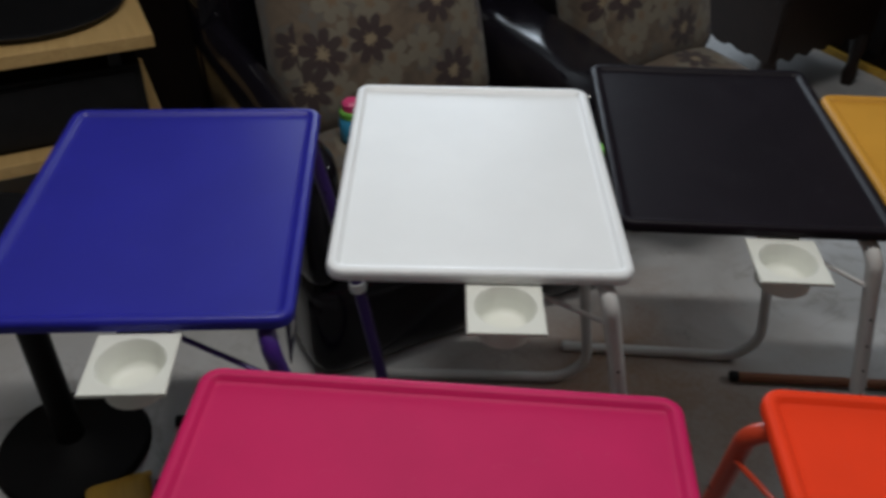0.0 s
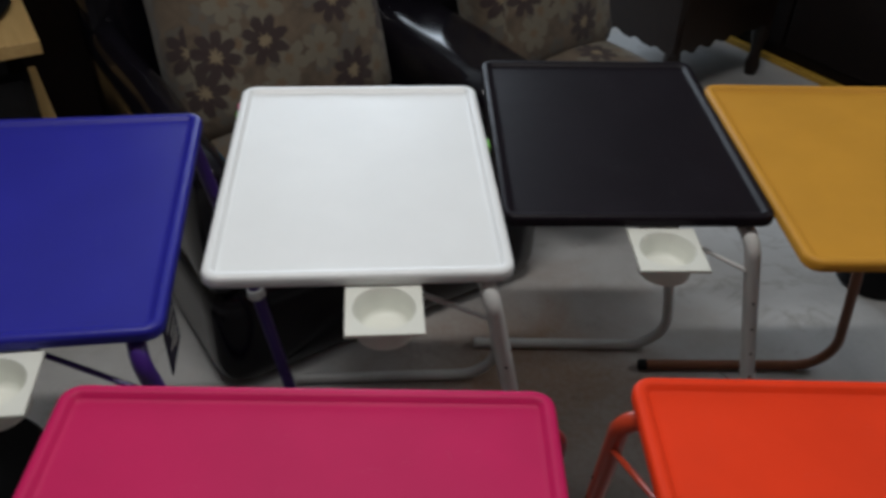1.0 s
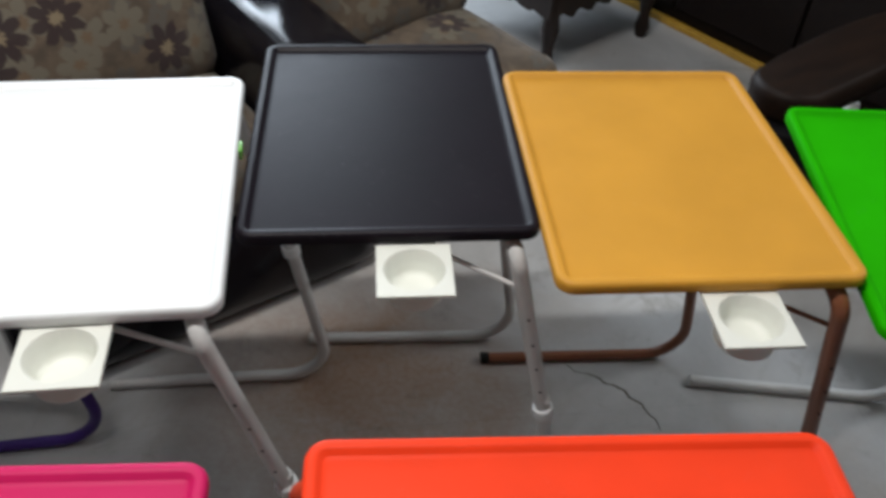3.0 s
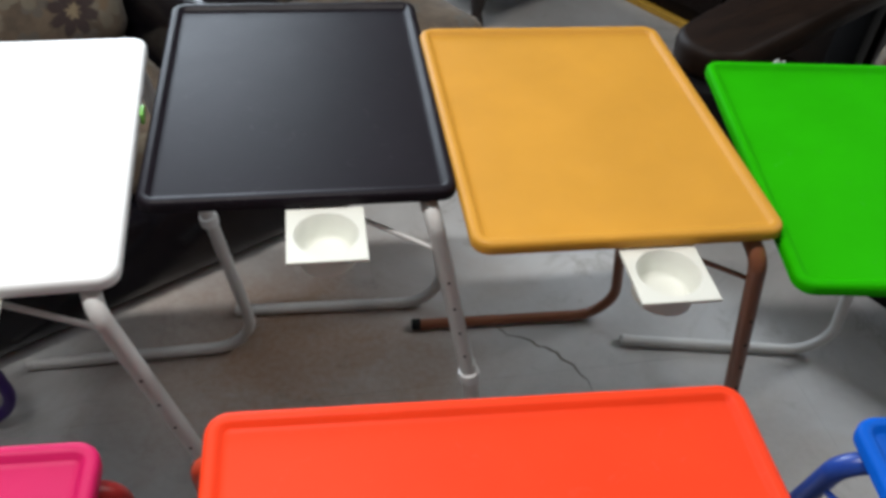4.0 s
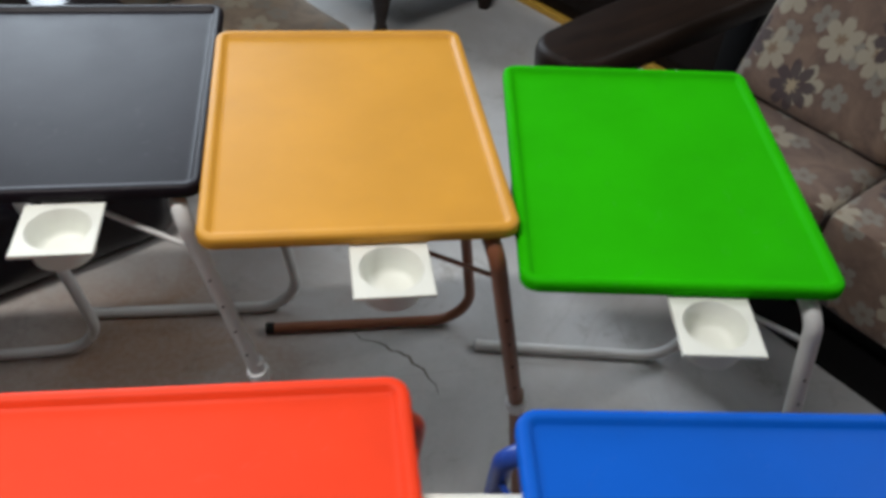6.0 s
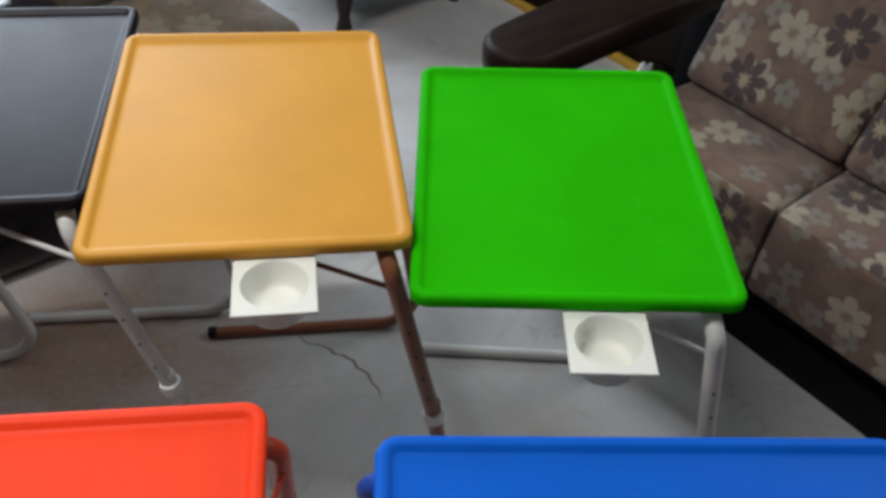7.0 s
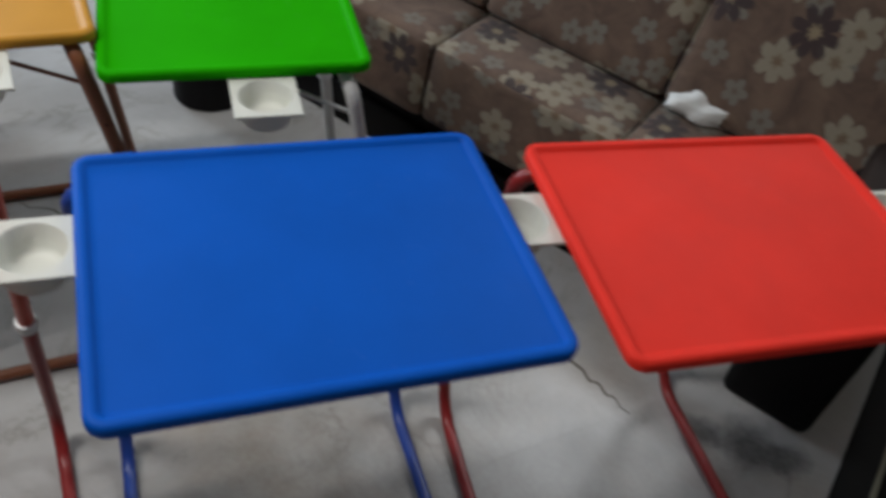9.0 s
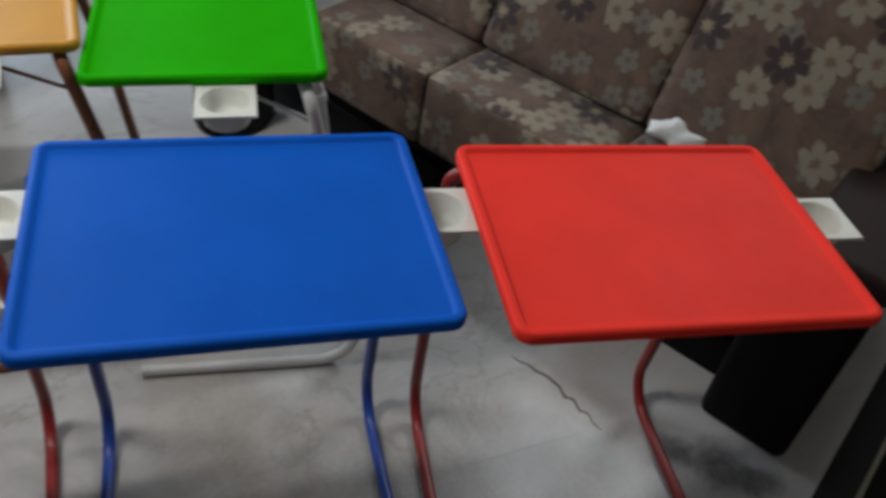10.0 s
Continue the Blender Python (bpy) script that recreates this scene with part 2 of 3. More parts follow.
M_MAT = plain("dark_mat", (0.010, 0.010, 0.008), 0.95, 0.4, 60, gloss=0.1)
M_EBONY = plain("ebony_black_wood", (0.005, 0.0045, 0.005), 0.55, 0.3, 10, gloss=0.12)
M_NAVY = plain("navy_card", (0.018, 0.016, 0.06), 0.5, 0.2, 20)
M_EDGE = plain("pale_edging", (0.22, 0.21, 0.15), 0.8, 0.2, 30)
M_IRON = plain("dark_iron", (0.02, 0.02, 0.022), 0.45, 0.3, 20, 0.6)


# ---- building helpers ----
def empty(name, m, label="", category="", group="", kind=""):
    ob = new(name)
    ob.empty_display_size = 0.1
    ob.matrix_world = m
    return tagged(ob, label, category, group, kind)


def part(name, bm, material, parent=None, label="", smooth=True, at=None):
    """Links a bmesh as one mesh object under a thing or a part, with box-mapped coordinates in metres."""
    bmesh.ops.recalc_face_normals(bm, faces=bm.faces[:])
    uv = bm.loops.layers.uv.new("UVMap")
    for f in bm.faces:
        f.smooth = smooth
        n = f.normal
        ax = max(range(3), key=lambda i: abs(n[i]))
        u, w = ((1, 2), (0, 2), (0, 1))[ax]
        for lp in f.loops:
            lp[uv].uv = (lp.vert.co[u], lp.vert.co[w])
    me = bpy.data.meshes.new(name)
    bm.to_mesh(me)
    bm.free()
    me.materials.append(material)
    if smooth:
        me.set_sharp_from_angle(angle=radians(38))
    ob = new(name, me)
    if parent is not None:
        ob.parent = parent
    if at is not None:
        ob.matrix_basis = at
    if label:
        ob["label"] = label
    return ob


def box(bm, x0, x1, y0, y1, z0, z1, bevel=0.0, seg=2):
    made = bmesh.ops.create_cube(bm, size=1.0)["verts"]
    for v in made:
        v.co = Vector((x0 + (v.co.x + 0.5) * (x1 - x0), y0 + (v.co.y + 0.5) * (y1 - y0), z0 + (v.co.z + 0.5) * (z1 - z0)))
    if bevel > 0:
        edges = list({e for v in made for e in v.link_edges})
        bmesh.ops.bevel(bm, geom=edges, offset=bevel, segments=seg, affect="EDGES", profile=0.6)
    return bm


def boxed(*a, **k):
    return box(bmesh.new(), *a, **k)


def loops_to_faces(bm, loops, cap_start=False, cap_end=False, closed=True):
    rings = [[bm.verts.new(p) for p in lp] for lp in loops]
    n = len(rings[0])
    for a, b in zip(rings, rings[1:]):
        for i in range(n if closed else n - 1):
            j = (i + 1) % n
            bm.faces.new((a[i], a[j], b[j], b[i]))
    if cap_start:
        bm.faces.new(rings[0])
    if cap_end:
        bm.faces.new(rings[-1])
    return bm


def lathe(profile, n=24):
    """A turned solid from (radius, height) pairs."""
    loops = [[(r * math.cos(2 * math.pi * i / n), r * math.sin(2 * math.pi * i / n), z) for i in range(n)] for r, z in profile]
    return loops_to_faces(bmesh.new(), loops, True, True)


def fillet(points, radii, steps=7):
    """A polyline whose corners are rounded by the given radii."""
    pts = [Vector(p) for p in points]
    out = [pts[0]]
    for i in range(1, len(pts) - 1):
        p, a, b = pts[i], (pts[i - 1] - pts[i]).normalized(), (pts[i + 1] - pts[i]).normalized()
        r = radii[i - 1]
        if r <= 0:
            out.append(p)
            continue
        half = a.angle(b) / 2
        t = r / math.tan(half)
        c = p + (a + b).normalized() * (r / math.sin(half))
        s, e = p + a * t - c, p + b * t - c
        swing = s.angle(e)
        for k in range(steps + 1):
            u = k / steps
            out.append(c + (s * math.sin((1 - u) * swing) + e * math.sin(u * swing)) / math.sin(swing))
    out.append(pts[-1])
    return out


def tube(points, radius, n=12, bm=None):
    """A round tube along a polyline."""
    bm = bm or bmesh.new()
    pts = [Vector(p) for p in points]
    loops = []
    ref = None
    for i, p in enumerate(pts):
        d = (pts[min(i + 1, len(pts) - 1)] - pts[max(i - 1, 0)]).normalized()
        if ref is None:
            ref = d.orthogonal().normalized()
        ref = (ref - d * ref.dot(d)).normalized()
        w = d.cross(ref)
        loops.append([p + radius * (math.cos(2 * math.pi * k / n) * ref + math.sin(2 * math.pi * k / n) * w) for k in range(n)])
    return loops_to_faces(bm, loops, True, True)


def round_rect(a, b, r, z, n=6):
    pts = []
    for cx, cy, q in ((a - r, b - r, 0), (-a + r, b - r, 1), (-a + r, -b + r, 2), (a - r, -b + r, 3)):
        for k in range(n + 1):
            w = math.pi / 2 * (q + k / n)
            pts.append((cx + r * math.cos(w), cy + r * math.sin(w), z))
    return pts


def cushion(w, d, h, r, puff=0.0, seed=0.0, cuts=12, rough=0.006):
    """A stuffed block: rounded edges, a swelling top and a slightly uneven surface; base at z = 0, centred."""
    bm = bmesh.new()
    bmesh.ops.create_cube(bm, size=1.0)
    bmesh.ops.subdivide_edges(bm, edges=bm.edges[:], cuts=cuts, use_grid_fill=True)
    hw, hd, hh = w / 2, d / 2, h / 2
    for v in bm.verts:
        u = v.co * 2
        p = Vector((u.x * hw, u.y * hd, u.z * hh))
        core = Vector((max(-hw + r, min(hw - r, p.x)), max(-hd + r, min(hd - r, p.y)), max(-hh + r, min(hh - r, p.z))))
        off = p - core
        if off.length > 1e-6:
            p = core + off.normalized() * r
        swell = (1 - u.x ** 2) * (1 - u.y ** 2)
        p.z += puff * swell * (1 if u.z > 0 else -0.2)
        p += rough * Vector(noise.noise_vector(p * 6 + Vector((seed, seed * 2, 0))))
        v.co = p + Vector((0, 0, hh))
    return bm


def turned(bm, m):
    bmesh.ops.transform(bm, matrix=m, verts=bm.verts[:])
    return bm


# ---- the room ----
X0, X1, Y0, Y1, HIGH = -2.8, 4.4, -3.2, 3.7, 2.9


def wall(name, label, *pieces):
    bm = bmesh.new()
    for p in pieces:
        box(bm, *p)
    return tagged(part(name, bm, M_WALL, None, smooth=False), label, "wall", kind="structure")


wall("wall_south", "dull painted wall behind the tables", (X0 - 0.2, X1 + 0.2, Y0 - 0.2, Y0, 0, HIGH))
wall("wall_west", "dull painted side wall of the room", (X0 - 0.2, X0, Y0, Y1, 0, HIGH))
wall("wall_east", "dull painted side wall behind the sofa", (X1, X1 + 0.2, Y0, Y1, 0, HIGH))
WX0, WX1, WZ0, WZ1 = -1.7, 0.8, 0.9, 2.4
wall("wall_north", "dull painted far wall with a window opening",
     (X0 - 0.2, WX0, Y1, Y1 + 0.2, 0, HIGH), (WX1, X1 + 0.2, Y1, Y1 + 0.2, 0, HIGH),
     (WX0, WX1, Y1, Y1 + 0.2, 0, WZ0), (WX0, WX1, Y1, Y1 + 0.2, WZ1, HIGH))
tagged(part("ceiling", boxed(X0 - 0.2, X1 + 0.2, Y0 - 0.2, Y1 + 0.2, HIGH, HIGH + 0.15), M_CEIL, None, smooth=False), "plain white painted ceiling", "ceiling", kind="structure")

window = empty("window_1", pose((WX0 + WX1) / 2, Y1 + 0.1, (WZ0 + WZ1) / 2), "wooden framed window in the far wall", "window", kind="structure")
bm = bmesh.new()
hw, hh = (WX1 - WX0) / 2, (WZ1 - WZ0) / 2
for a in ((-hw, hw, -0.04, 0.04, hh - 0.06, hh), (-hw, hw, -0.04, 0.04, -hh, -hh + 0.06), (-hw, -hw + 0.06, -0.04, 0.04, -hh + 0.06, hh - 0.06),
          (hw - 0.06, hw, -0.04, 0.04, -hh + 0.06, hh - 0.06), (-0.03, 0.03, -0.04, 0.04, -hh + 0.06, hh - 0.06)):
    box(bm, *a)
part("window_frame", bm, M_REDWOOD, window, smooth=False)

# floor: bedding and polished slabs
floor = tagged(part("floor", boxed(X0 - 0.2, X1 + 0.2, Y0 - 0.2, Y1 + 0.2, -0.12, -0.004), M_GROUT, None, smooth=False),
               "polished grey stone slab floor with brown stains", "floor", kind="structure")



def crack(points, width):
    """A dirt-filled crack in the floor: a low, tapering, jagged ribbon."""
    bm = bmesh.new()
    line = []
    for (ax, ay), (bx, by) in zip(points, points[1:]):
        for k in range(6):
            u = k / 6
            w = 0.010 * noise.noise(Vector((ax + (bx - ax) * u, ay + (by - ay) * u, 0)) * 40)
            line.append((ax + (bx - ax) * u + w, ay + (by - ay) * u + w))
    n = len(line)
    loops = []
    for i, (x, y) in enumerate(line):
        h = width * (0.25 + math.sin(math.pi * (i + 0.5) / n)) / 2
        loops.append([(x - h, y - h * 0.5, 0.0002), (x + h, y + h * 0.5, 0.0002), (x + h * 0.6, y + h * 0.3, 0.0012), (x - h * 0.6, y - h * 0.3, 0.0012)])
    part("crack", loops_to_faces(bm, loops, True, True), M_CRACK, floor, "dark dirt-filled crack", smooth=False)


crack([(1.06, 0.54), (1.13, 0.49), (1.18, 0.455), (1.21, 0.40), (1.235, 0.33)], 0.0045)
crack([(2.06, -0.25), (2.095, -0.30), (2.13, -0.37), (2.15, -0.44), (2.17, -0.52)], 0.0065)

# ---- the folding tray tables ----
SINK = 0.0065
LEG_TOP = 0.168


def tray_mesh():
    a, b, r = 0.261, 0.201, 0.024
    prof = ((0.016, -0.0095), (0.0125, -0.0135), (0.010, -0.0175), (0.003, -0.0185), (0.0005, -0.0165), (0.0, -0.006), (0.0015, -0.002),
            (0.0045, 0.0), (0.0105, 0.0), (0.0135, -0.001), (0.0165, -0.0055), (0.0185, -SINK), (0.024, -SINK))
    loops = [round_rect(a - i, b - i, max(r - i, 0.006), z) for i, z in prof]
    return loops_to_faces(bmesh.new(), loops, True, True)


def cup_holder_mesh():
    """Square plate with a round well; its middle at the origin, plate top at z = 0."""
    n, h, rad = 40, 0.049, 0.0385
    ring = [2 * math.pi * i / n for i in range(n)]

    def square(s, z):
        return [(s * math.cos(w) / max(abs(math.cos(w)), abs(math.sin(w))), s * math.sin(w) / max(abs(math.cos(w)), abs(math.sin(w))), z) for w in ring]

    def circle(r, z):
        return [(r * math.cos(w), r * math.sin(w), z) for w in ring]

    loops = [circle(0.034, -0.041), circle(0.0375, -0.038), circle(0.041, -0.006), square(h - 0.002, -0.006), square(h, -0.005), square(h, -0.001), square(h - 0.001, 0.0),
             circle(rad + 0.0015, 0.0), circle(rad, -0.0015), circle(rad - 0.002, -0.0165), circle(rad - 0.0034, -0.0185), circle(rad - 0.006, -0.028), circle(rad - 0.0095, -0.033), circle(rad - 0.015, -0.0355), circle(rad - 0.022, -0.036)]
    return loops_to_faces(bmesh.new(), loops, True, True)


def tray_table(m, top, tray_mat, leg_mat, label, cups, shift=0.0, foot=None, tilt=(0, 0)):
    """Tray 0.52 x 0.40 m on two bent tube legs that stand at its rear edge; feet run forward. cups: (side, out, across)."""
    t = empty("folding_table", m, label, "table", "folding tray tables")
    lean = pose(0, 0, 0, tilt[1], -tilt[0], 0)
    part("tray", tray_mesh(), tray_mat, t, at=pose(0, 0, top) @ lean)
    under = top - 0.0115
    for side in (-1, 1):
        x = side * 0.262 + shift * 0.45
        xf = side * 0.265 + shift
        xi = side * 0.236
        ring_z = 0.405
        ring_y = 0.247
        up = fillet([(side * 0.13, 0.150, under - 0.0125), (side * 0.268, LEG_TOP, under - 0.018), (x, ring_y, ring_z)], [0.034], 9)
        leg = part("leg", tube(up, 0.0118), leg_mat, t)
        ey = 0.247 + 0.16 * (ring_z - 0.0125)
        down = fillet([(x, ring_y - 0.004, ring_z + 0.03), (xf, ey, 0.0125), (xf + side * 0.004, -0.155, 0.0125)], [0.085], 9)
        part("foot_tube", tube(down, 0.0123), foot or leg_mat, leg)
        rg = lathe([(0.0125, -0.011), (0.0165, -0.010), (0.0175, 0.0), (0.0165, 0.010), (0.0125, 0.011)], 16)
        part("collar", rg, M_WHITE, leg, "white plastic collar", at=pose(x, ring_y, ring_z, 9, 0, 0))
        cap = lathe([(0.010, -0.004), (0.0132, -0.003), (0.0132, 0.014), (0.011, 0.016)], 14)
        part("end_cap", cap, L_WHITE if leg_mat is L_WHITE else M_RUBBER, leg, at=pose(xf + side * 0.004, -0.155, 0.0134, 90, 0, 0))
        rod = tube([(xi * 0.98, 0.0, under - 0.006), (x + side * 0.010, 0.178, top - 0.092)], 0.0036, 8)
        part("brace_rod", rod, leg_mat, t)
        clip = boxed(side * 0.15 - 0.018, side * 0.15 + 0.018, 0.130, 0.172, under - 0.021, under + 0.003, bevel=0.004)
        part("leg_clip", clip, tray_mat, t)
        clip = boxed(xi * 0.98 - 0.010, xi * 0.98 + 0.010, -0.012, 0.012, under - 0.012, under + 0.003, bevel=0.003)
        part("rod_clip", clip, tray_mat, t)
        # holes for the height pin
        for k in range(4):
            z = ring_z + 0.06 + 0.055 * k
            u = (z - ring_z) / (under - 0.013 - ring_z)
            y, px = ring_y + (LEG_TOP - ring_y) * u, x + (side * 0.268 - x) * u
            pin = lathe([(0.0022, -0.0126), (0.0022, 0.0126)], 8)
            part("pin_hole", pin, M_RUBBER, leg, at=pose(px, y, z, 0, 90, 0))
    for side, out, across in cups:
        c = part("cup_holder", cup_holder_mesh(), M_CREAM, t, "ivory plastic cup holder", at=pose(0, 0, top) @ lean @ pose(side * (0.261 + out), across, -0.0195))
        slide = boxed(-0.014, 0.014, -0.030, 0.030, -0.003, 0.0, bevel=0.001)
        part("slide", slide, M_CREAM, t, at=pose(0, 0, top) @ lean @ pose(side * (0.261 + out - 0.062), across, -0.0205))
    return t


SIDE = [(-1, 0.045, 0.066)]
NEAR = [(-1, 0.045, -0.085)]
VIOLET = tray_table(pose(-0.2294, 0.1447, 0, 0, 0, -87.09), 0.7970, M_PURPLE, L_PURPLE, "violet-blue plastic folding tray table with purple tube legs", [(1, 0.0480, 0.0192)])
TAG = part("card_tag", boxed(0.075, 0.155, 0.172, 0.1745, 0.615, 0.70, bevel=0.0008), M_NAVY, VIOLET, "navy card tag with pale printed bars", smooth=False)
for bar_z, bar_x in ((0.632, 0.030), (0.645, 0.052), (0.660, 0.040), (0.680, 0.056)):
    part("print_bar", boxed(0.087, 0.087 + bar_x, 0.1746, 0.1750, bar_z, bar_z + 0.006), M_PAPER, TAG, smooth=False)
part("tag_string", tube([(0.115, 0.173, 0.699), (0.118, 0.172, 0.782)], 0.0012, 6), M_PAPER, VIOLET)
WHITE = tray_table(pose(0.2132, 0.2479, 0, 0, 0, -90.22), 0.7951, M_WHITE, L_WHITE, "white plastic folding tray table with white tube legs", [(1, 0.0400, 0.0299)], -0.045)
part("edge_tag", boxed(-0.085, -0.060, 0.2012, 0.206, 0.772, 0.788, bevel=0.001), M_LIME, WHITE, "small lime green tag")
tray_table(pose(0.6303, 0.3801, 0, 0, 0, -93.15), 0.7788, M_BLACK, L_WHITE, "black plastic folding tray table on white tube legs", [(1, 0.0484, 0.0296)], -0.006, tilt=(0.21, 0.67))
tray_table(pose(1.0224, 0.2471, 0, 0, 0, -92.60), 0.7895, M_YELLOW, L_BROWN, "mango-yellow plastic folding tray table with copper-brown legs", [(1, 0.0414, 0.0309)], -0.045)
tray_table(pose(1.4394, 0.1178, 0, 0, 0, -101.41), 0.7789, M_GREEN, L_WHITE, "bright green plastic folding tray table on white legs", [(1, 0.0426, 0.0302)], -0.045, tilt=(-0.07, 2.50))
tray_table(pose(0.1451, -0.4092, 0, 0, 0, -4.17), 0.8052, M_MAGENTA, L_MAROON, "magenta plastic folding tray table with maroon legs", NEAR, tilt=(0.22, -0.01))
tray_table(pose(0.7534, -0.4307, 0, 0, 0, -3.95), 0.8053, M_ORANGE, L_ORANGE, "orange-red plastic folding tray table with orange and maroon legs", NEAR, foot=L_MAROON, tilt=(-0.46, 0.06))
tray_table(pose(1.3532, -0.5380, 0, 0, 0, -8.70), 0.7991, M_BLUE, L_BLUE, "royal blue plastic folding tray table with blue legs", SIDE, 0.012)
tray_table(pose(1.9243, -0.6682, 0, 0, 0, -11.80), 0.7939, M_RED, L_MAROON, "red plastic folding tray table with maroon legs beside the sofa", [(-1, 0.045, 0.066), (1, 0.033, 0.030)], 0.045, tilt=(0.16, 0.08))


# ---- seating ----
def sofa():
    """Three-seater, origin near its left front corner on the floor; x along it, y towards its back."""
    s = empty("sofa", pose(1.7945, 0.844, 0, 0, 0, -62), "brown floral fabric three-seater sofa with dark wooden base and arms", "sofa")
    ends = (0.09, 0.52, 1.04, 1.56)
    part("plinth", boxed(-0.20, 1.49, 0.045, 0.82, 0, 0.115, bevel=0.008), M_EBONY, s)
    part("seat_base", turned(cushion(1.47, 0.50, 0.085, 0.015, 0, 3, 14, 0.002), pose(0.825, 0.31, 0.112)), M_EBONY, s, "black seat base")
    for i, (x0, x1) in enumerate(zip(ends, ends[1:])):
        w, mid = x1 - x0 - 0.001, (x0 + x1) / 2
        part("seat_cushion", turned(cushion(w, 0.55, 0.225, 0.022, 0.006, i * 3.1, 18, 0.003), pose(mid, 0.262, 0.195)), M_FLORAL, s)
        part("back_cushion", turned(cushion(w, 0.54, 0.16, 0.022, 0.008, 9 + i * 2.3, 18, 0.003), pose(mid, 0.464, 0.62, 66, 0, 0)), M_FLORAL, s)
    part("back_frame", turned(boxed(0.09, 1.56, 0, 0.07, 0, 0.82, bevel=0.02), pose(0, 0.62, 0.10, -14, 0, 0)), M_FLORAL, s)
    part("arm_panel", boxed(1.50, 1.715, -0.09, 0.78, 0.0, 0.50, bevel=0.03, seg=4), M_EBONY, s)
    part("armrest", boxed(1.51, 1.73, -0.095, 0.80, 0.501, 0.56, bevel=0.025, seg=4), M_ARMWOOD, s, "dark brown wooden armrest")
    # open arm with a broad rail, rounded at its front end
    n, c, r, nose = 14, -0.145, 0.095, -0.105
    rail = [(c + r * math.cos(math.pi * (1 + k / n)), nose + r * math.sin(math.pi * (1 + k / n))) for k in range(n + 1)] + [(c + r * 0.8, 0.70)]
    rail += [(c - r * (1 - 0.2 * k + 0.45 * math.sin(math.pi * k)), nose + (0.70 - nose) * k) for k in (1, 0.9, 0.8, 0.7, 0.6, 0.5, 0.4, 0.3, 0.2, 0.1)]
    layers = [[(c + (x - c) * k, y if y > 0 else nose + (y - nose) * k, z) for x, y in rail] for k, z in ((0.86, 0.445), (0.97, 0.456), (1.0, 0.490), (0.97, 0.508), (0.88, 0.519), (0.80, 0.522))]
    part("arm_rail", loops_to_faces(bmesh.new(), layers, True, True), M_RAILWOOD, s, "dark brown wooden arm rail")
    post = lathe([(0.92, 0.0), (1.0, 0.012), (1.0, 0.43), (0.94, 0.446)], 32)
    for v in post.verts:
        v.co.x, v.co.y = v.co.x * 0.105, v.co.y * 0.13
    part("arm_post", post, M_EBONY, s, "black rounded front post of the arm", at=pose(-0.112, -0.115, 0))
    part("rear_post", boxed(-0.19, -0.10, 0.62, 0.69, 0.0, 0.446, bevel=0.012), M_EBONY, s)
    return s


sofa()


def armchair(m, label, seat, arms, front=0.0, mat=M_FLORAL_B, rest=M_LEATHER):
    """Deep chair, origin under the middle of the front; y towards its back. seat: the cushions' left and right ends; arms: the outer ends of the arms, or none."""
    c = empty("armchair", m, label, "armchair", "floral armchairs")
    x0, x1 = arms or seat
    w, mid = seat[1] - seat[0], (seat[0] + seat[1]) / 2
    part("base", boxed(x0, x1, front, 0.84, 0.0, 0.30, bevel=0.09, seg=6), rest, c)
    part("seat_cushion", turned(cushion(w - 0.01, 0.60, 0.16, 0.05, 0.03, 5), pose(mid, 0.31, 0.29)), mat, c)
    part("back_cushion", turned(cushion(w - 0.01, 0.58, 0.17, 0.06, 0.04, 8), pose(mid, 0.60, 0.66, 68, 0, 0)), mat, c)
    part("backrest", turned(cushion(x1 - x0 - 0.04, 0.16, 0.86, 0.06, 0, 2, 12, 0.004), pose((x0 + x1) / 2, 0.80, 0.08, -8, 0, 0)), rest, c)
    for a, b in ((x0, seat[0]), (seat[1], x1)) if arms else ():
        part("armrest", turned(cushion(b - a - 0.006, 0.80, 0.34, 0.05, 0.012, 4 + a, 12, 0.004), pose((a + b) / 2, 0.41, 0.27)), rest, c)
    return c


armchair(pose(0.29, 0.72, 0, 0, 0, 28), "floral cushioned armchair with glossy black leatherette arms", (-0.345, 0.214), (-0.45, 0.45))
armchair(pose(0.965, 1.03, 0, 0, 0, 35), "armless floral cushioned chair beside a carved wooden table", (-0.23, 0.25), None, 0.30)


# ---- loose papers ----
def crumple(name, m, size, label, category, seed, mat=M_CLOTH):
    bm = bmesh.new()
    bmesh.ops.create_icosphere(bm, subdivisions=4, radius=1.0)
    for v in bm.verts:
        d = v.co.normalized()
        k = 1 + 0.40 * noise.noise(d * 1.6 + Vector((seed, 0, 0))) + 0.12 * abs(noise.noise(d * 4 + Vector((0, seed, 0))))
        v.co = Vector((d.x * size[0] * k, d.y * size[1] * k, max(d.z * size[2] * k, -size[2] * 0.55)))
    ob = part(name, bm, mat, None)
    ob.matrix_world = m
    return tagged(ob, label, category)


crumple("tissue", pose(2.557, -0.062, 0.447, 0, 4, -38), (0.098, 0.044, 0.040), "crumpled white tissue lying on the floral sofa seat", "tissue", 4.0)
crumple("paper_scrap", pose(2.262, 1.505, 0.032, 0, 0, 30), (0.040, 0.022, 0.055), "crumpled white paper scrap on the floor by a yellow plinth", "paper", 9.0)


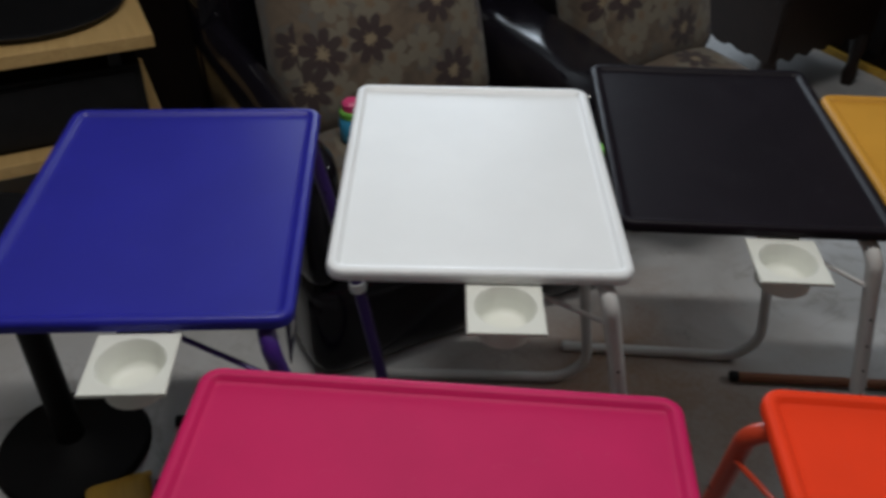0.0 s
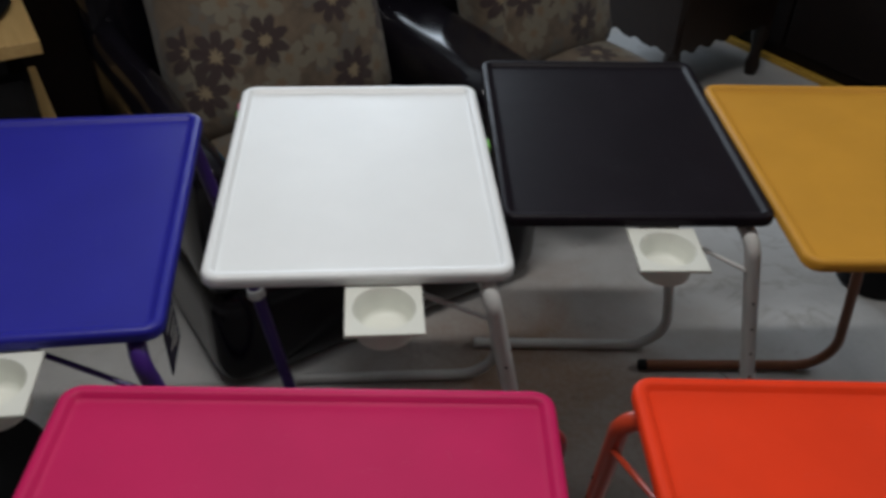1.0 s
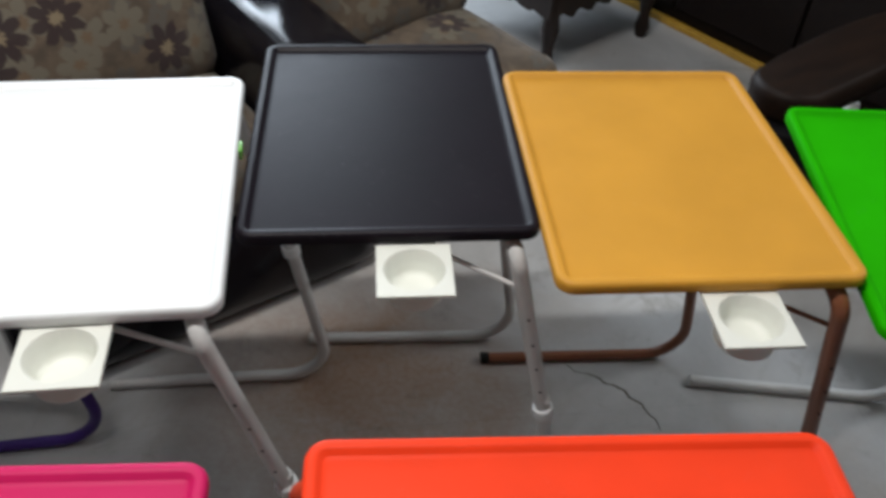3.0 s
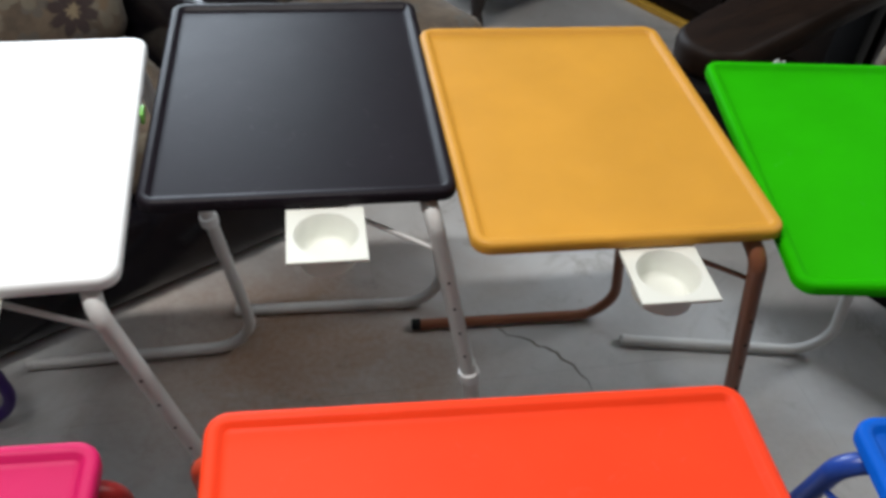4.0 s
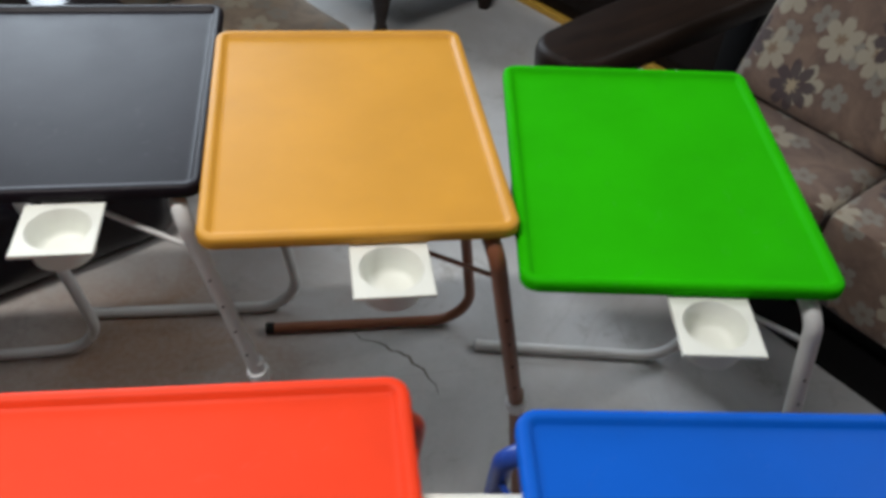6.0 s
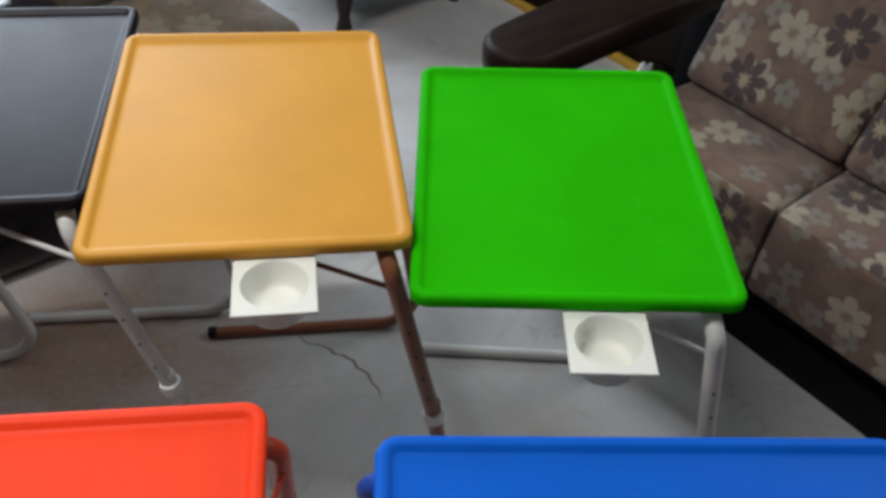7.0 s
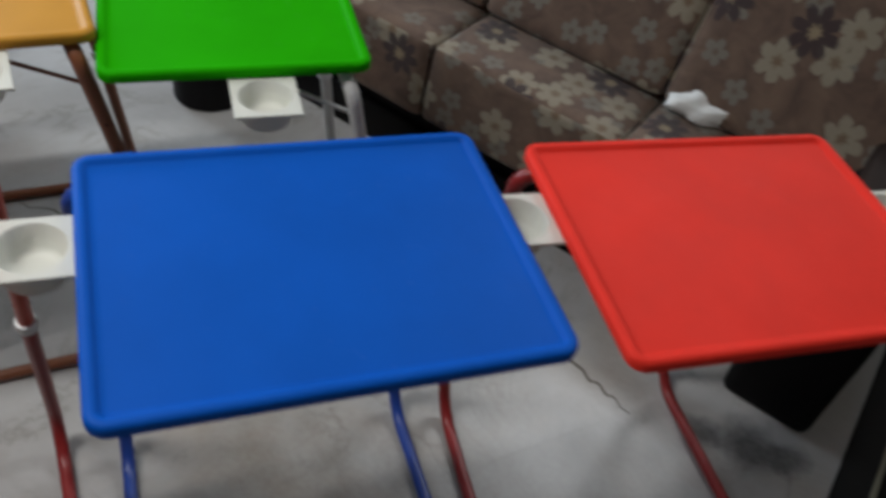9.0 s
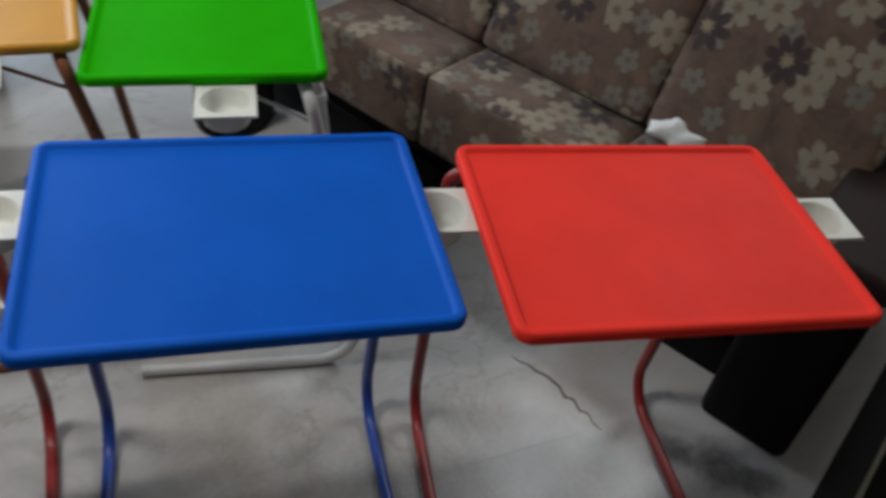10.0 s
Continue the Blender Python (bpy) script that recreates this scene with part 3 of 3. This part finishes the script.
# ---- carved wooden table ----
def carved_table():
    t = empty("carved_table", pose(1.33, 2.23, 0, 0, 0, -58), "dark brown carved wooden low table with scalloped aprons", "table")
    part("top", boxed(-0.32, 0.32, -0.24, 0.36, 0.44, 0.475, bevel=0.01), M_DARKWOOD, t)
    n = 31

    def apron(length):
        top = [(-length / 2 + length * i / (n - 1), 0.44) for i in range(n)]
        low = [(x, 0.205 + 0.022 * abs(math.sin(i * math.pi / 5)) + 0.010 * math.sin(i * 1.3)) for i, (x, _) in enumerate(top)]
        return loops_to_faces(bmesh.new(), [[(x, -0.01, z) for x, z in top + low[::-1]], [(x, 0.01, z) for x, z in top + low[::-1]]], True, True)

    for m, length in ((pose(0, -0.22, 0), 0.60), (pose(0, 0.34, 0), 0.60), (pose(-0.30, 0.06, 0, 0, 0, 90), 0.54), (pose(0.30, 0.06, 0, 0, 0, 90), 0.54)):
        part("apron", apron(length), M_DARKWOOD, t, smooth=False, at=m)
    for sx in (-1, 1):
        for sy in (-1, 1):
            leg = lathe([(0.022, 0.0), (0.030, 0.04), (0.020, 0.09), (0.034, 0.17), (0.024, 0.26), (0.032, 0.44)], 14)
            part("leg", leg, M_DARKWOOD, t, at=pose(sx * 0.28, 0.06 + sy * 0.26, 0))
    return t


carved_table()

# ---- dark cupboard with a yellow plinth board ----
def cupboard():
    c = empty("cupboard", pose(1.868, 2.262, 0, 0, 0, -59.5), "dark wooden cupboard with a yellow wooden plinth board", "cupboard")
    part("body", boxed(-0.5, 1.1, 0.03, 0.5, 0.0, 1.5, bevel=0.006), M_BLACKWOOD, c, smooth=False)
    part("plinth_board", boxed(-0.5, 1.1, 0.0, 0.029, 0.0, 0.026, bevel=0.004), M_YWOOD, c, "yellow plinth board", smooth=False)
    for i in range(3):
        d = part("door", boxed(-0.48 + i * 0.525, 0.03 + i * 0.525, 0.006, 0.029, 0.08, 1.45, bevel=0.005), M_BLACKWOOD, c, smooth=False)
        part("knob", lathe([(0.006, 0), (0.006, 0.012), (0.012, 0.018), (0.010, 0.028)], 12), M_IRON, d, at=pose(0.0 + i * 0.525, 0.006, 0.8, 90, 0, 0))
    return c


cupboard()


# Made-up wardrobe: stands in for the dark corner and hides pale floor.
def wardrobe():
    w = empty("wardrobe", pose(-1.12, 1.68, 0), "dark brown wardrobe-shaped backdrop added behind the plywood stand", "wardrobe")
    part("body", boxed(-0.78, 0.78, 0.02, 0.5, 0.0, 1.9, bevel=0.006), M_BLACKWOOD, w, smooth=False)
    for x in (-0.76, -0.24, 0.28):
        d = part("door", boxed(x, x + 0.5, -0.002, 0.0195, 0.07, 1.85, bevel=0.004), M_BLACKWOOD, w, smooth=False)
        part("knob", lathe([(0.006, 0), (0.006, 0.012), (0.012, 0.018), (0.010, 0.028)], 12), M_IRON, d, at=pose(x + 0.45, -0.002, 0.95, 90, 0, 0))
    return w


wardrobe()

# ---- plywood stand in the corner ----
def stand():
    s = empty("shelf_stand", pose(-0.885, 1.285, 0, 0, 0, 25), "pale plywood two-tier stand with dark metal posts", "stand")
    for z in (0.27, 0.56):
        part("shelf_board", boxed(-0.62, 0.24, -0.26, 0.26, z, z + 0.036, bevel=0.004), M_PLY, s, smooth=False)
    for x in (-0.56, 0.14):
        for y in (-0.18, 0.18):
            part("post", boxed(x - 0.015, x + 0.015, y - 0.015, y + 0.015, 0.0, 0.56), M_IRON, s, smooth=False)
    return s


stand()
tagged(part("round_tray", turned(lathe([(0.20, 0.0), (0.235, 0.004), (0.25, 0.02), (0.245, 0.022), (0.225, 0.008), (0.19, 0.006)], 40), pose(-0.925, 1.295, 0.5965)), M_IRON, None), "dark round metal tray lying on the plywood stand", "tray")


# Made-up player: a black box in place of the darkness between the boards.
def player():
    p = empty("shelf_gap_box", pose(-0.885, 1.285, 0.3065, 0, 0, 25), "black box added to fill the dark gap above the lower shelf board", "player")
    part("case", boxed(-0.60, 0.20, -0.20, 0.24, 0.0, 0.19, bevel=0.006), M_RUBBER, p, smooth=False)
    part("front_panel", boxed(-0.58, 0.18, -0.208, -0.201, 0.015, 0.175, bevel=0.002), M_IRON, p, smooth=False)
    for x in (-0.45, -0.32):
        part("dial", lathe([(0.02, 0.0), (0.019, 0.014), (0.015, 0.016)], 16), M_IRON, p, at=pose(x, -0.2085, 0.09, 90, 0, 0))
    return p


player()


def bottle():
    b = empty("toy_bottle", pose(-0.040, 0.868, 0.472), "small sky-blue plastic bottle with green band and pink cap", "bottle")
    part("body", lathe([(0.026, 0.0), (0.03, 0.006), (0.03, 0.052), (0.026, 0.060)], 20), M_TEAL, b)
    part("band", lathe([(0.024, 0.059), (0.028, 0.061), (0.028, 0.074), (0.022, 0.077)], 20), M_LIME, b)
    part("cap", lathe([(0.020, 0.076), (0.022, 0.078), (0.022, 0.094), (0.016, 0.100)], 20), M_PINK, b)
    return b


bottle()

# ---- mat and carton ----
def mat():
    r = empty("door_mat", pose(1.936, -1.126, 0, 0, 0, 28), "dark brown-green woven mat with a pale stripe on the floor", "mat")
    # Black strip between the bare floor and the pale stripe.
    part("border", boxed(0.0, 1.60, -0.075, 0.0, 0.0, 0.010, bevel=0.002), M_RUBBER, r, "black strip beside the pale stripe")
    part("stripe", boxed(0.0, 1.60, -0.087, -0.0755, 0.0, 0.011, bevel=0.002), M_EDGE, r, "pale stripe along the mat")
    part("woven_field", boxed(0.0, 1.60, -0.87, -0.0875, 0.0, 0.009, bevel=0.003), M_MAT, r)
    return r


mat()


def packet(m, mat, label):
    p = empty("packet", m, label, "packet")
    part("pouch", cushion(0.13, 0.09, 0.035, 0.015, 0.008, 7, 6, 0.004), mat, p)
    part("seal", boxed(-0.066, 0.066, 0.043, 0.056, 0.012, 0.016, bevel=0.001), mat, p)
    return p


packet(pose(-0.475, 0.195, 0, 0, 0, 20), M_YWOOD, "small yellow packet lying on the stone floor")
packet(pose(-0.345, 0.20, 0, 0, 0, 8), M_NAVY, "small navy packet lying on the stone floor")


def pedestal():
    p = empty("pedestal_stand", pose(-0.615, 0.335, 0), "black post with a wide dark disc at its foot on the stone floor", "stand")
    # The wide disc covers all the dark floor around the post.
    part("base", lathe([(0.155, 0.0), (0.16, 0.008), (0.152, 0.02), (0.06, 0.034), (0.034, 0.05)], 36), M_EBONY, p)
    part("post", lathe([(0.032, 0.045), (0.028, 0.08), (0.028, 0.58), (0.034, 0.60)], 20), M_EBONY, p)
    part("top_plate", lathe([(0.08, 0.60), (0.085, 0.606), (0.08, 0.614)], 28), M_EBONY, p)
    return p


pedestal()

# ---- floor slabs ----
SLAB = 0.90
slab_bm = boxed(0.0001, SLAB - 0.0001, 0.0001, SLAB - 0.0001, -0.02, 0.0, bevel=0.0002, seg=1)
first = part("slab", slab_bm, M_STONE, floor, smooth=False)
nx, ny = int((X1 - X0) / SLAB) + 1, int((Y1 - Y0) / SLAB) + 1
for i in range(nx):
    for j in range(ny):
        ob = first if i == j == 0 else bpy.data.objects.new("slab", first.data)
        if ob is not first:
            scene.collection.objects.link(ob)
            ob.parent = floor
        ob.matrix_basis = pose(X0 + i * SLAB, Y0 + j * SLAB, 0.0)
